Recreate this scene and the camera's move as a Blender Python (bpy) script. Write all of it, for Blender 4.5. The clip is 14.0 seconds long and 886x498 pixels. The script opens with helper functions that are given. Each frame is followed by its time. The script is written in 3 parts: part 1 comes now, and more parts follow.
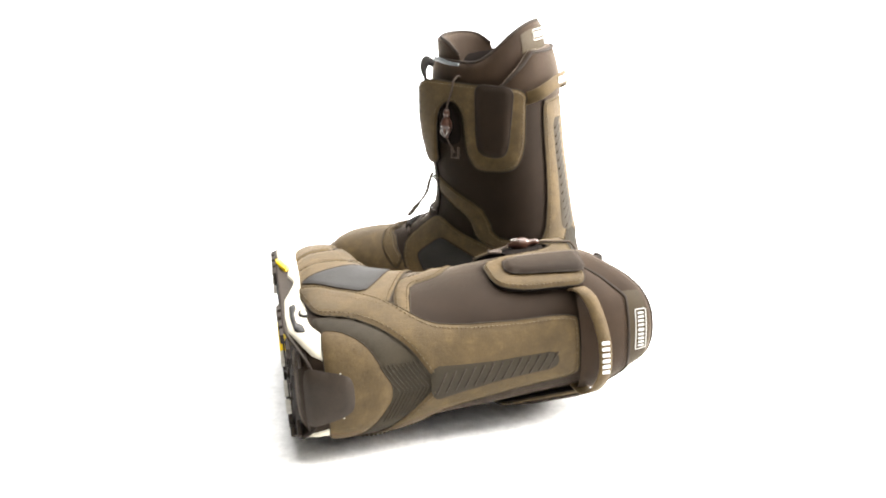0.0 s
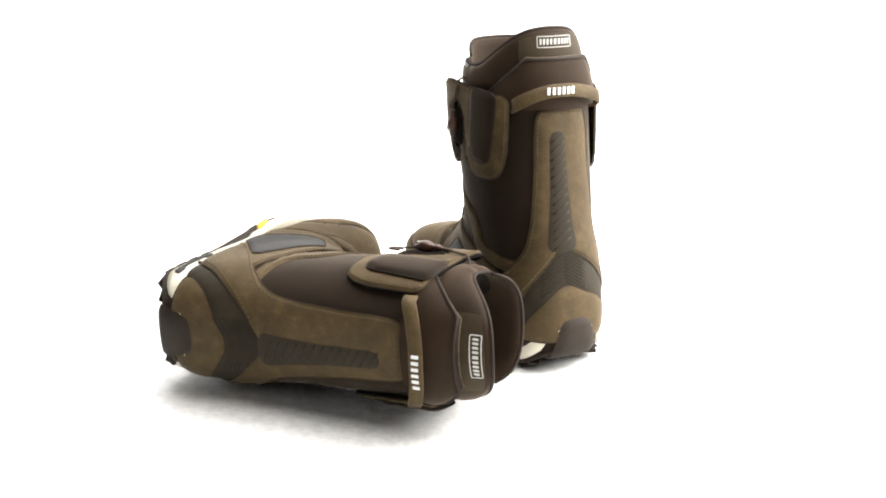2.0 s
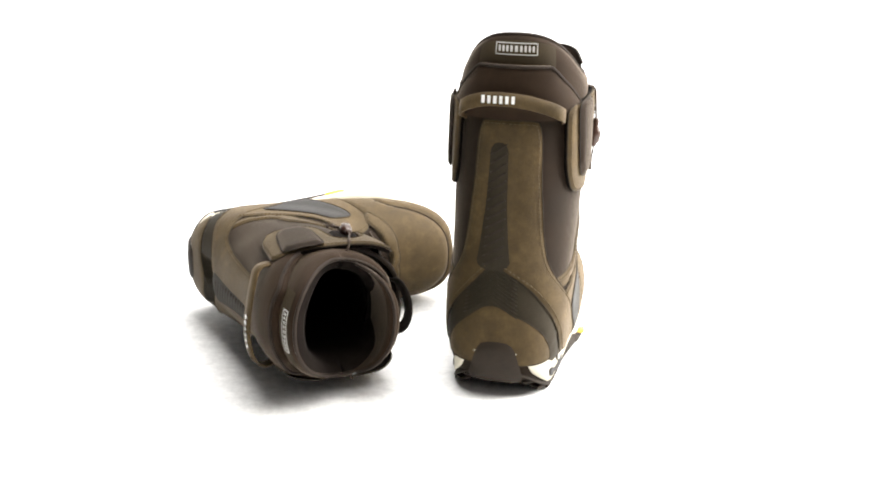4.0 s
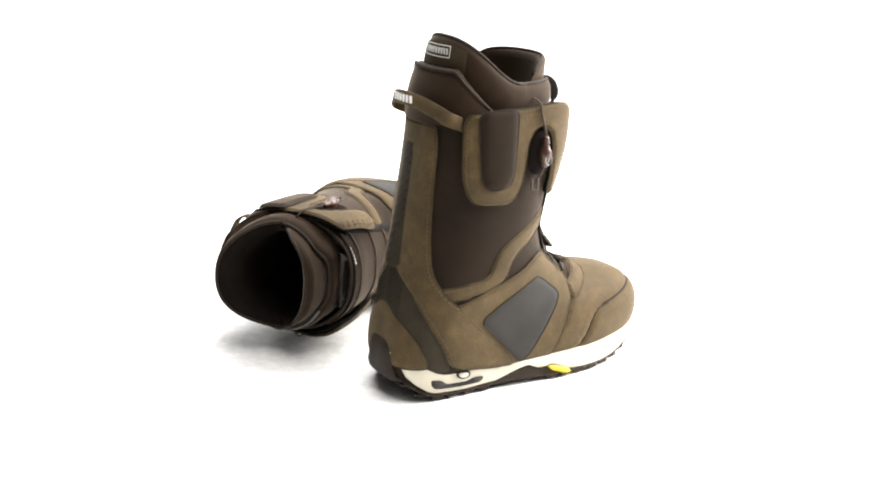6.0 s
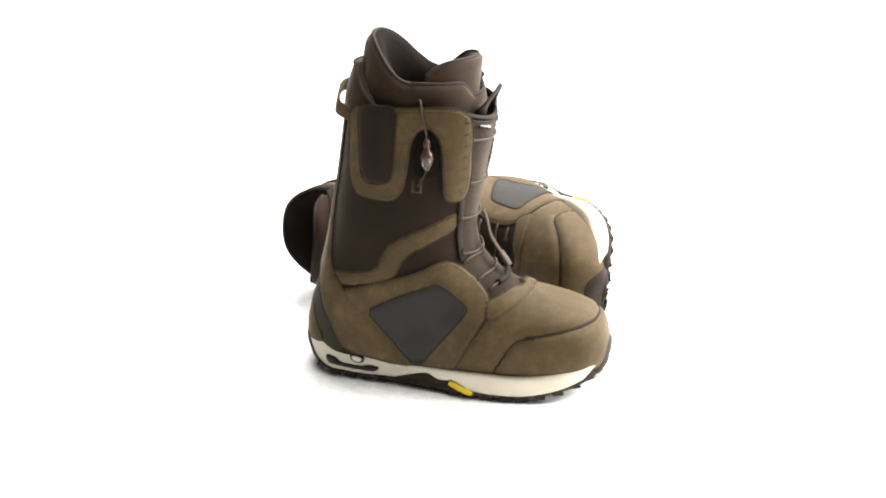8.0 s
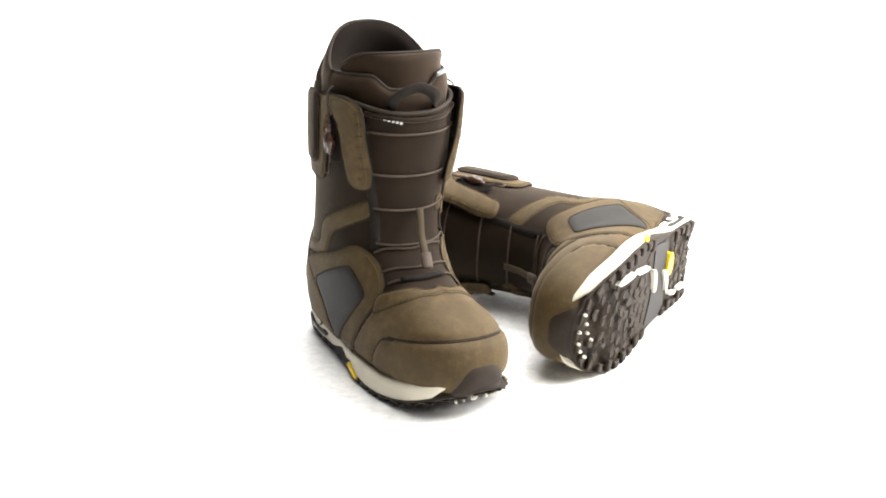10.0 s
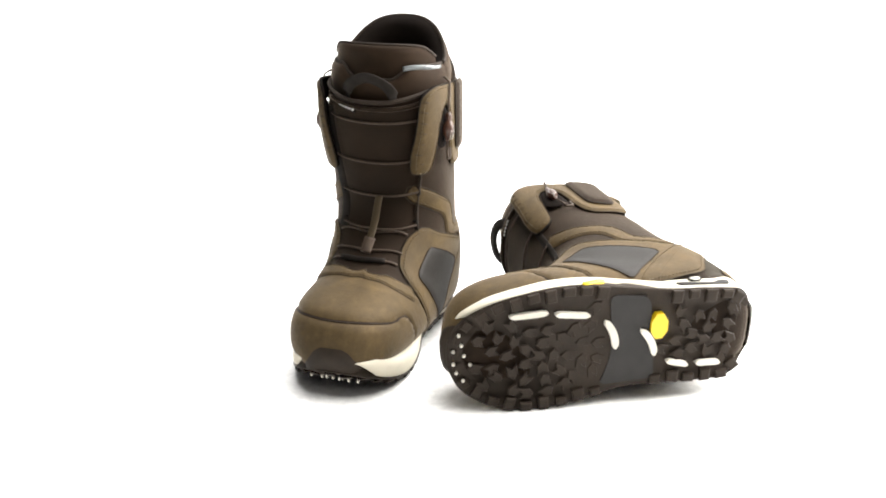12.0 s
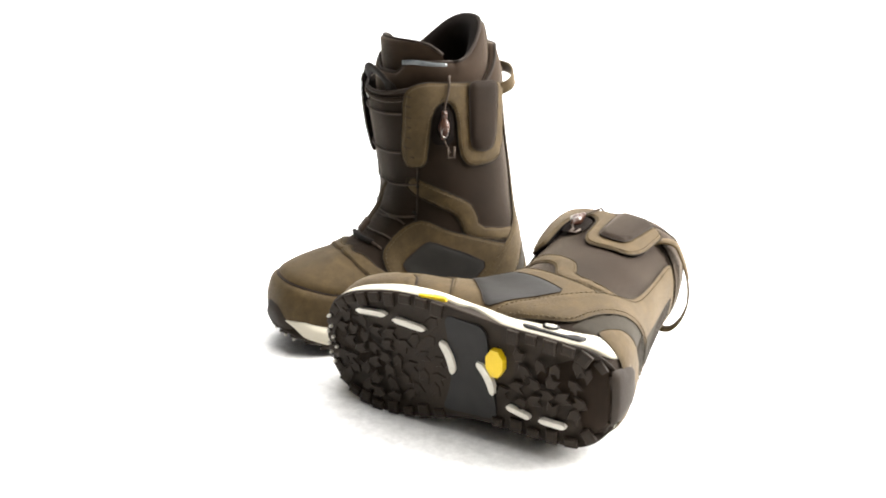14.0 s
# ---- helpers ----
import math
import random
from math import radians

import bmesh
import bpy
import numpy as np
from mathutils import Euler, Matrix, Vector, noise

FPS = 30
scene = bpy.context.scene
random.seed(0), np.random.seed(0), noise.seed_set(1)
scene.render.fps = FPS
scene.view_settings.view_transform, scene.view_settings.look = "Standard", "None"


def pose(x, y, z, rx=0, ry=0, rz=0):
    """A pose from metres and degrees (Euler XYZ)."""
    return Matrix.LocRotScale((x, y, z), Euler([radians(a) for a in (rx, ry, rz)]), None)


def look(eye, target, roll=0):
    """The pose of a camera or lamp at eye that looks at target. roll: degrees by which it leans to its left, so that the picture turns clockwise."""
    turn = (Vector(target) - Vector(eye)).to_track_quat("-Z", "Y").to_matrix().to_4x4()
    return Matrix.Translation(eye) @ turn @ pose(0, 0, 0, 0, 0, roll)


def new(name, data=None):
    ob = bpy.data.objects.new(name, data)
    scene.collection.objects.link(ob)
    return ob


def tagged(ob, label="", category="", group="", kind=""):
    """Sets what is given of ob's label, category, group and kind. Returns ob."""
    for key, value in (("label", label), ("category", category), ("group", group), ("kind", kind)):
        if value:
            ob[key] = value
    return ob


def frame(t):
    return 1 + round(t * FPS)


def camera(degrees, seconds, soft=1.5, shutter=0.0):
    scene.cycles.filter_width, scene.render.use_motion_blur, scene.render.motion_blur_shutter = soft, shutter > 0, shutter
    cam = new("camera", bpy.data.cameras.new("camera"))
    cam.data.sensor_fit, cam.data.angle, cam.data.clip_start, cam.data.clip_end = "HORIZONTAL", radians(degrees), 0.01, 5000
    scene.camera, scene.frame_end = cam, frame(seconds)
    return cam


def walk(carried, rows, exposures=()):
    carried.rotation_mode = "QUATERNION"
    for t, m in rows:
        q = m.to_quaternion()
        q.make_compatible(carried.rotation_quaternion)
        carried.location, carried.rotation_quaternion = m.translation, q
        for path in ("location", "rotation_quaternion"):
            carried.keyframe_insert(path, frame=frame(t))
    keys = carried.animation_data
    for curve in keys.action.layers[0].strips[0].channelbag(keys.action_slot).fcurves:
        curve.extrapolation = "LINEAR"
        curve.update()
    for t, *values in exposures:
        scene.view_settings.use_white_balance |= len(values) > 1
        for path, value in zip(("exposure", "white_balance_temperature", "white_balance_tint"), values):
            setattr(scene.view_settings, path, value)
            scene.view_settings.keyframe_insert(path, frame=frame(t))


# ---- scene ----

from mathutils.bvhtree import BVHTree
from mathutils.geometry import delaunay_2d_cdt

# ---- camera: it stands still before a slowly turning table ----
cam = camera(43.90, 14.0, soft=1.9)
EYE = pose(0, -1.0879, 0.4528, 72.171, 0, 0.493) @ pose(0, 0, 0, 0, 0, 0.957)
walk(cam, [(0.0, EYE), (14.0, EYE)], exposures=[(0.0, 0.55), (0.1, 0.38), (0.2, 0.14), (0.3, 0.0), (14.0, 0.0)])

# ---- light: a white photo table under wide soft lights ----
world = bpy.data.worlds.new("studio_air")
scene.world = world
world.use_nodes = True
world.node_tree.nodes["Background"].inputs["Color"].default_value = (1, 1, 1, 1)
world.node_tree.nodes["Background"].inputs["Strength"].default_value = 0.055


def softbox(name, eye, target, width, height, watts, tint=(1, 1, 1)):
    data = bpy.data.lights.new(name, "AREA")
    data.shape, data.size, data.size_y, data.energy, data.color = "RECTANGLE", width, height, watts, tint
    ob = new(name, data)
    ob.matrix_basis = look(eye, target)
    return ob


softbox("overhead_softbox", (0.50, 0.28, 1.85), (0, 0.05, 0), 2.4, 2.2, 128, (1, 0.97, 0.93))
softbox("side_softbox", (1.6, 0.20, 0.95), (0, 0, 0.1), 0.9, 1.1, 112, (1, 0.97, 0.93))
softbox("front_softbox", (0.6, -1.9, 1.6), (0, 0, 0.1), 1.6, 0.9, 5, (1, 0.97, 0.93))
softbox("backdrop_softbox", (0, 0.9, 2.3), (0, 2.6, 0.6), 2.4, 0.6, 90)


# ---- materials ----
def material(name, rough=0.7, metal=0.0):
    m = bpy.data.materials.new(name)
    m.use_nodes = True
    b = m.node_tree.nodes["Principled BSDF"]
    b.inputs["Roughness"].default_value, b.inputs["Metallic"].default_value = rough, metal
    return m, m.node_tree, b


def noisy(tree, scale, detail=4.0, rough=0.6):
    co = tree.nodes.get("Texture Coordinate") or tree.nodes.new("ShaderNodeTexCoord")
    n = tree.nodes.new("ShaderNodeTexNoise")
    n.inputs["Scale"].default_value, n.inputs["Detail"].default_value, n.inputs["Roughness"].default_value = scale, detail, rough
    tree.links.new(co.outputs["Object"], n.inputs["Vector"])
    return n.outputs["Fac"]


def ramp(tree, fac, stops):
    r = tree.nodes.new("ShaderNodeValToRGB")
    while len(r.color_ramp.elements) < len(stops):
        r.color_ramp.elements.new(0.5)
    for e, (p, c) in zip(r.color_ramp.elements, stops):
        e.position, e.color = p, (*c, 1)
    tree.links.new(fac, r.inputs["Fac"])
    return r.outputs["Color"]


def mixed(tree, kind, fac, a, b):
    n = tree.nodes.new("ShaderNodeMix")
    n.data_type, n.blend_type = "RGBA", kind
    n.inputs[0].default_value = fac
    tree.links.new(a, n.inputs[6])
    tree.links.new(b, n.inputs[7])
    return n.outputs[2]


def relief(tree, b, fac, strength, distance=0.001):
    n = tree.nodes.new("ShaderNodeBump")
    n.inputs["Strength"].default_value, n.inputs["Distance"].default_value = strength, distance
    tree.links.new(fac, n.inputs["Height"])
    tree.links.new(n.outputs["Normal"], b.inputs["Normal"])


def two_scale(name, dark, light, rough, big, small, bump, spec=0.4, metal=0.0, sheen=0.0, speck=0.22, scuff=0.0):
    """A surface that varies in broad clouds and in fine grain."""
    m, tree, b = material(name, rough, metal)
    broad = ramp(tree, noisy(tree, big, 3), [(0.3, dark), (0.7, light)])
    fine = noisy(tree, small, 6, 0.7)
    grain = ramp(tree, fine, [(0.25, (1 - speck,) * 3), (0.75, (1 + speck * 0.6,) * 3)])
    worn = mixed(tree, "MULTIPLY", 1.0, broad, grain)
    if scuff:
        rubbed = ramp(tree, noisy(tree, 75, 5, 0.62), [(0.36, (1 - scuff * 0.5,) * 3), (0.55, (1, 1, 1)), (0.72, (1 + scuff,) * 3)])
        worn = mixed(tree, "MULTIPLY", 1.0, worn, rubbed)
    tree.links.new(worn, b.inputs["Base Color"])
    relief(tree, b, fine, bump, 0.0006)
    b.inputs["Specular IOR Level"].default_value = spec
    if sheen:
        b.inputs["Sheen Weight"].default_value, b.inputs["Sheen Roughness"].default_value = sheen, 0.35
        b.inputs["Sheen Tint"].default_value = (1, 0.84, 0.66, 1)
    return m


OLIVE = two_scale("olive_nubuck", (0.0497, 0.0318, 0.0106), (0.0737, 0.0474, 0.0169), 0.74, 24, 420, 0.65, 0.26, sheen=0.16, scuff=0.30)
BROWN = two_scale("dark_brown_textile", (0.0094, 0.0047, 0.0016), (0.0140, 0.0070, 0.0026), 0.8, 26, 1400, 0.35, 0.16, sheen=0.25)
LINER = two_scale("brown_foam_liner", (0.0164, 0.0081, 0.0030), (0.0230, 0.0119, 0.0047), 0.8, 30, 900, 0.3, 0.18, sheen=0.25)
LINING = two_scale("black_brown_lining", (0.0046, 0.0029, 0.0022), (0.0074, 0.0049, 0.0035), 0.95, 30, 600, 0.3, 0.1)
GREY = two_scale("dark_grey_synthetic", (0.0131, 0.0116, 0.0099), (0.0177, 0.0157, 0.0135), 0.6, 40, 900, 0.25, 0.24, speck=0.05)
RIDGE = two_scale("charcoal_rubber_trim", (0.0197, 0.0147, 0.0078), (0.0272, 0.0207, 0.0111), 0.7, 40, 700, 0.25, 0.2)
RUBBER = two_scale("black_brown_rubber", (0.0147, 0.0089, 0.0046), (0.0213, 0.0134, 0.0072), 0.68, 45, 600, 0.3, 0.26)
SHANK = two_scale("graphite_shank", (0.0123, 0.0110, 0.0103), (0.0168, 0.0153, 0.0143), 0.6, 40, 500, 0.15, 0.28, speck=0.05)
CREAM = two_scale("cream_foam", (0.5400, 0.4995, 0.3960), (0.5940, 0.5535, 0.4500), 0.6, 30, 500, 0.12, 0.4, speck=0.05)
PATCH = two_scale("olive_brown_patch", (0.0290, 0.0191, 0.0072), (0.0392, 0.0263, 0.0105), 0.75, 30, 900, 0.3, 0.3)
REFLECT = two_scale("grey_reflective_tape", (0.0700, 0.0790, 0.0830), (0.1560, 0.1740, 0.1792), 0.35, 60, 300, 0.1, 0.6)
WHITE = two_scale("white_insert", (0.5580, 0.5292, 0.4554), (0.6660, 0.6350, 0.5548), 0.5, 50, 400, 0.1, 0.45, speck=0.05)
YELLOW = two_scale("yellow_rubber", (0.68, 0.46, 0.004), (0.78, 0.54, 0.008), 0.45, 40, 400, 0.1, 0.5, speck=0.05)
PIPING = two_scale("dark_piping", (0.0147, 0.0089, 0.0051), (0.0220, 0.0137, 0.0079), 0.8, 60, 600, 0.2, 0.3)
SEAM = two_scale("shaded_olive_seam", (0.0213, 0.0152, 0.0078), (0.0295, 0.0213, 0.0111), 0.8, 60, 600, 0.2, 0.25)
CORD = two_scale("brown_cord", (0.0379, 0.0244, 0.0152), (0.0541, 0.0356, 0.0229), 0.7, 60, 900, 0.5, 0.35)
BLACK = two_scale("black_webbing", (0.0078, 0.0058, 0.0043), (0.0124, 0.0093, 0.0069), 0.8, 60, 900, 0.4, 0.18)
PLASTIC = two_scale("brown_plastic", (0.0410, 0.0172, 0.0098), (0.0615, 0.0279, 0.0172), 0.28, 40, 300, 0.05, 0.5)
STEEL = two_scale("brushed_metal", (0.24, 0.22, 0.20), (0.36, 0.34, 0.32), 0.3, 40, 300, 0.05, 0.5, metal=1.0)
THREAD = two_scale("tan_thread", (0.0779, 0.0558, 0.0279), (0.1025, 0.0754, 0.0394), 0.8, 60, 900, 0.3, 0.3)
PRINT = two_scale("white_print", (0.70, 0.70, 0.68), (0.80, 0.80, 0.78), 0.6, 60, 500, 0.05, 0.4, speck=0.05)
DULL = two_scale("pale_silver_print", (0.50, 0.49, 0.46), (0.60, 0.59, 0.56), 0.6, 60, 500, 0.05, 0.4, speck=0.05)
TABLE = two_scale("white_sweep", (0.86, 0.86, 0.855), (0.89, 0.89, 0.885), 0.45, 3, 90, 0.05, 0.35)

# ---- mesh tools ----
SIDE = 1  # 1 builds the right boot, -1 its mirror image, the left boot


def link(name, verts, faces, mat, parent=None, label="", smooth=True):
    me = bpy.data.meshes.new(name)
    vs = [(v[0], v[1] * SIDE, v[2]) for v in verts]
    fs = [tuple(f) if SIDE > 0 else tuple(reversed(f)) for f in faces]
    me.from_pydata(vs, [], fs)
    me.materials.append(mat)
    me.polygons.foreach_set("use_smooth", [smooth] * len(me.polygons))
    me.update()
    ob = new(name, me)
    ob.parent = parent
    if label:
        tagged(ob, label)
    return ob


def spline(points, n, closed=False):
    """Catmull-Rom through rows of numbers."""
    p = np.array(points, float)
    m = len(p)
    out = []
    for t in np.linspace(0, m if closed else m - 1, n, endpoint=not closed):
        i = min(int(t), m - 1 if closed else m - 2)
        f = t - i
        if closed:
            a, b, c, d = p[(i - 1) % m], p[i % m], p[(i + 1) % m], p[(i + 2) % m]
        else:
            a, b, c, d = p[max(i - 1, 0)], p[i], p[i + 1], p[min(i + 2, m - 1)]
        out.append(0.5 * (2 * b + (c - a) * f + (2 * a - 5 * b + 4 * c - d) * f * f + (3 * b - a - 3 * c + d) * f ** 3))
    return np.array(out)


def rings(loops, closed=True):
    """Faces between rows of equally many points."""
    verts, faces, n = [], [], len(loops[0])
    for r in loops:
        verts.extend(r)
    for i in range(len(loops) - 1):
        for j in range(n if closed else n - 1):
            k = (j + 1) % n
            faces.append((i * n + j, i * n + k, (i + 1) * n + k, (i + 1) * n + j))
    return verts, faces


def tube(points, r, sides=6, flat=1.0, caps=True, radii=None):
    """A round or flattened cord along points."""
    p = [Vector(q) for q in points]
    loops, up = [], None
    for i, q in enumerate(p):
        d = (p[min(i + 1, len(p) - 1)] - p[max(i - 1, 0)]).normalized()
        if up is None:
            up = d.orthogonal().normalized()
        up = (up - d * up.dot(d)).normalized()
        w = d.cross(up)
        rr = radii[i] if radii else r
        loops.append([q + (up * math.cos(a) + w * math.sin(a) * flat) * rr for a in np.linspace(0, 2 * math.pi, sides, endpoint=False)])
    verts, faces = rings(loops)
    if caps:
        faces += [tuple(reversed(range(sides))), tuple(range(len(verts) - sides, len(verts)))]
    return verts, faces


def ribbon(points, wide, width, thick):
    """A strap with a rectangular, slightly rounded section; wide(i) gives its broad direction."""
    p = [Vector(q) for q in points]
    loops = []
    for i, q in enumerate(p):
        d = (p[min(i + 1, len(p) - 1)] - p[max(i - 1, 0)]).normalized()
        w = Vector(wide(i / (len(p) - 1)))
        w = (w - d * w.dot(d)).normalized()
        n = d.cross(w)
        a, b = width / 2, thick / 2
        loops.append([q + w * x + n * y for x, y in ((-a, -b * 0.4), (-a * 0.93, -b), (a * 0.93, -b), (a, -b * 0.4), (a, b * 0.4), (a * 0.93, b), (-a * 0.93, b), (-a, b * 0.4))])
    verts, faces = rings(loops)
    faces += [tuple(reversed(range(8))), tuple(range(len(verts) - 8, len(verts)))]
    return verts, faces


def block(sx, sy, sz, m, cut=0.25):
    """A box with chamfered top edges, seated at pose m, its top along +z."""
    a, b = sx / 2, sy / 2
    c = min(a, b) * cut
    low = [(-a, -b, 0), (a, -b, 0), (a, b, 0), (-a, b, 0)]
    mid = [(x, y, sz * 0.75) for x, y, _ in low]
    top = [(math.copysign(abs(x) - c, x), math.copysign(abs(y) - c, y), sz) for x, y, _ in low]
    verts, faces = rings([low, mid, top])
    faces += [(8, 9, 10, 11), (3, 2, 1, 0)]
    return [m @ Vector(v) for v in verts], faces


def arrow(sx, sy, sz, m, cut=0.82):
    """A low arrow-shaped tread lug, seated at pose m."""
    base = [(-0.5, -0.5), (0.18, -0.5), (0.5, 0.0), (0.18, 0.5), (-0.5, 0.5), (-0.24, 0.0)]
    low = [(x * sx, y * sy, 0) for x, y in base]
    top = [(x * sx * cut, y * sy * cut, sz) for x, y in base]
    verts, faces = rings([low, top])
    faces += [(6, 7, 8, 11), (8, 9, 10, 11)]
    return [m @ Vector(v) for v in verts], faces


def joined(pieces):
    verts, faces = [], []
    for v, f in pieces:
        k = len(verts)
        verts.extend(v)
        faces.extend(tuple(i + k for i in q) for q in f)
    return verts, faces


def inside(poly, pts):
    x, y = pts[:, 0][:, None], pts[:, 1][:, None]
    a, b = poly, np.roll(poly, -1, 0)
    cross = ((a[:, 1] > y) != (b[:, 1] > y)) & (x < (b[:, 0] - a[:, 0]) * (y - a[:, 1]) / (b[:, 1] - a[:, 1] + 1e-12) + a[:, 0])
    return cross.sum(1) % 2 == 1


def border_distance(poly, pts):
    a, b = poly, np.roll(poly, -1, 0)
    d = b - a
    t = np.clip(((pts[:, None] - a) * d).sum(2) / ((d * d).sum(1) + 1e-15), 0, 1)
    return np.sqrt((((a + t[..., None] * d) - pts[:, None]) ** 2).sum(2)).min(1)


def rounded(poly, times=2, most=0.0055):
    """Cuts the corners, by no more than a few millimetres."""
    p = np.array(poly, float)
    for _ in range(times):
        q = np.roll(p, -1, 0)
        d = q - p
        cut = np.minimum(0.25, most / (np.linalg.norm(d, axis=1) + 1e-9))[:, None]
        p = np.stack([p + d * cut, q - d * cut], 1).reshape(-1, 2)
        most *= 0.45
    return p


def even(poly, step):
    out = []
    for a, b in zip(poly, np.roll(poly, -1, 0)):
        n = max(1, int(np.ceil(np.linalg.norm(b - a) / step)))
        out += [a + (b - a) * k / n for k in range(n)]
    keep = [out[0]]
    for q in out[1:]:
        if np.linalg.norm(q - keep[-1]) > step * 0.3:
            keep.append(q)
    return np.array(keep)


class Side:
    """A chart seen square from one side: x, z. sign -1 is the outer side, 1 the inner."""
    def __init__(self, sign):
        self.sign = sign

    def flat(self, p):
        return p[0], p[2]

    def ray(self, u, v):
        return Vector((u, self.sign * 0.3, v)), Vector((0, -self.sign, 0))


class Wrap:
    """A chart rolled round an upright axis: arc from the back, z."""
    def __init__(self, x=-0.035, scale=0.06, lean=0.0):
        self.x, self.scale, self.lean = x, scale, lean

    def flat(self, p):
        return math.atan2(p[1], self.x - p[0]) * self.scale, p[2]

    def ray(self, u, v):
        a = u / self.scale
        d = Vector((-math.cos(a), math.sin(a), 0))
        return Vector((self.x, 0, v)) + d * 0.4, -d


class Round:
    """A chart about a point: azimuth from ahead, elevation."""
    def __init__(self, centre, scale=0.06):
        self.c, self.scale = Vector(centre), scale

    def flat(self, p):
        d = Vector(p) - self.c
        return math.atan2(d.y, d.x) * self.scale, math.atan2(d.z, math.hypot(d.x, d.y)) * self.scale

    def ray(self, u, v):
        a, e = u / self.scale, v / self.scale
        d = Vector((math.cos(a) * math.cos(e), math.sin(a) * math.cos(e), math.sin(e)))
        return self.c + d * 0.4, -d


def surface(tree, chart, u, v):
    o, d = chart.ray(u, v)
    hit, normal, _, _ = tree.ray_cast(o, d)
    if hit is None:
        hit, normal, _, _ = tree.find_nearest(o + d * 0.38)
    if normal.dot(d) > 0:
        normal = -normal
    return hit, normal


def panel(name, tree, chart, points, thick, mat, parent, label="", lift=0.0, step=0.004, edge=0.003, rounds=2, seam=True, flat2d=False, puff=0.0, solid=0.0, base=-0.0006):
    """A sewn-on piece: laid on the surface below it, with a rolled edge and a dark seam."""
    poly = np.array(points, float) if flat2d else np.array([chart.flat(p) for p in points])
    poly = even(rounded(poly, rounds), step)
    lo, hi = poly.min(0), poly.max(0)
    grid = np.array([(x, y) for x in np.arange(lo[0], hi[0], step) for y in np.arange(lo[1], hi[1], step * 0.95)]).reshape(-1, 2)
    if len(grid):
        grid = grid[inside(poly, grid)]
    if len(grid):
        grid = grid[border_distance(poly, grid) > step * 0.45]
    pts = np.vstack([poly, grid]) if len(grid) else poly
    n = len(poly)
    vs, es, fs, *_ = delaunay_2d_cdt([Vector(p) for p in pts], [(i, (i + 1) % n) for i in range(n)], [tuple(range(n))], 1, 1e-6)
    arr = np.array([(v.x, v.y) for v in vs])
    gap = border_distance(poly, arr)
    verts, norms = [], []
    for (u, v), d in zip(arr, gap):
        hit, nor = surface(tree, chart, u, v)
        k = min(d / edge, 1.0)
        h = math.sqrt(max(0.0, 1 - (1 - k) ** 2))
        verts.append(hit + nor * (lift + (thick * h if d > 1e-5 else base) + puff * min(1, d / 0.012) ** 0.6))
        norms.append(nor)
    faces = []
    for f in fs:
        a, b, c = (verts[i] for i in f[:3])
        nn = sum((norms[i] for i in f), Vector())
        faces.append(tuple(f) if (b - a).cross(c - a).dot(nn) > 0 else tuple(reversed(f)))
    if solid:
        k = len(verts)
        count = {}
        for f in faces:
            for a, b in zip(f, f[1:] + f[:1]):
                count[frozenset((a, b))] = count.get(frozenset((a, b)), []) + [(a, b)]
        under_v = [v - n * solid for v, n in zip(verts, norms)]
        under_f = [tuple(reversed(f)) for f in faces] + [(b + k, a + k, a, b) for (a, b), *more in count.values() if not more]
        deep = [v - n * solid * 0.1 for v, n in zip(verts, norms)]
    ob = link(name, verts, faces, mat, parent, label)
    if solid:
        link("flap_lining", under_v + deep, under_f, LINING, ob, "black flap lining")
    if seam:
        line = []
        for u, v in poly[::1]:
            hit, nor = surface(tree, chart, u, v)
            line.append(hit + nor * (lift + max(base, 0.0) + 0.0002))
        line.append(line[0])
        fine = mat == OLIVE and name != "toe_cap"
        v, f = tube(line, 0.0005 if fine else 0.00065, 5, caps=False)
        link("seam", v, f, SEAM if fine else PIPING, ob)
    return ob, poly


def stitches(tree, chart, poly, lift, parent, inset=0.0028, dash=0.0026, gap=0.0018, keep=None):
    """Rows of short thread dashes a little inside a panel's border."""
    c = poly.mean(0)
    a, b = np.roll(poly, 1, 0), np.roll(poly, -1, 0)
    t = b - a
    t /= np.linalg.norm(t, axis=1)[:, None] + 1e-9
    nrm = np.stack([-t[:, 1], t[:, 0]], 1)
    test = poly + nrm * 0.0015
    sgn = np.where(inside(poly, test), 1, -1)[:, None]
    path = poly + nrm * sgn * inset
    ok = inside(poly, path) & (border_distance(poly, path) > inset * 0.8)
    dense = []
    for p, q, o1, o2 in zip(path, np.roll(path, -1, 0), ok, np.roll(ok, -1)):
        L = np.linalg.norm(q - p)
        if o1 and o2 and L < 0.012:
            for s in np.arange(0, L, 0.0004):
                dense.append(p + (q - p) * s / L)
    pieces, run, i = [], dash + gap, 0
    pitch = int(run / 0.0004)
    for i in range(0, len(dense) - pitch, pitch):
        p, q = dense[i], dense[i + int(dash / 0.0004)]
        if np.linalg.norm(q - p) > dash * 1.5 or (keep and not keep(*p)):
            continue
        ends = [surface(tree, chart, *e) for e in (p, (p + q) / 2, q)]
        if (ends[0][0] - ends[2][0]).length > dash * 2.5:
            continue
        pieces.append(tube([h + n * (lift + k) for (h, n), k in zip(ends, (0.0, 0.0004, 0.0))], 0.00042, 4))
    if pieces:
        link("stitching", *joined(pieces), THREAD, parent)


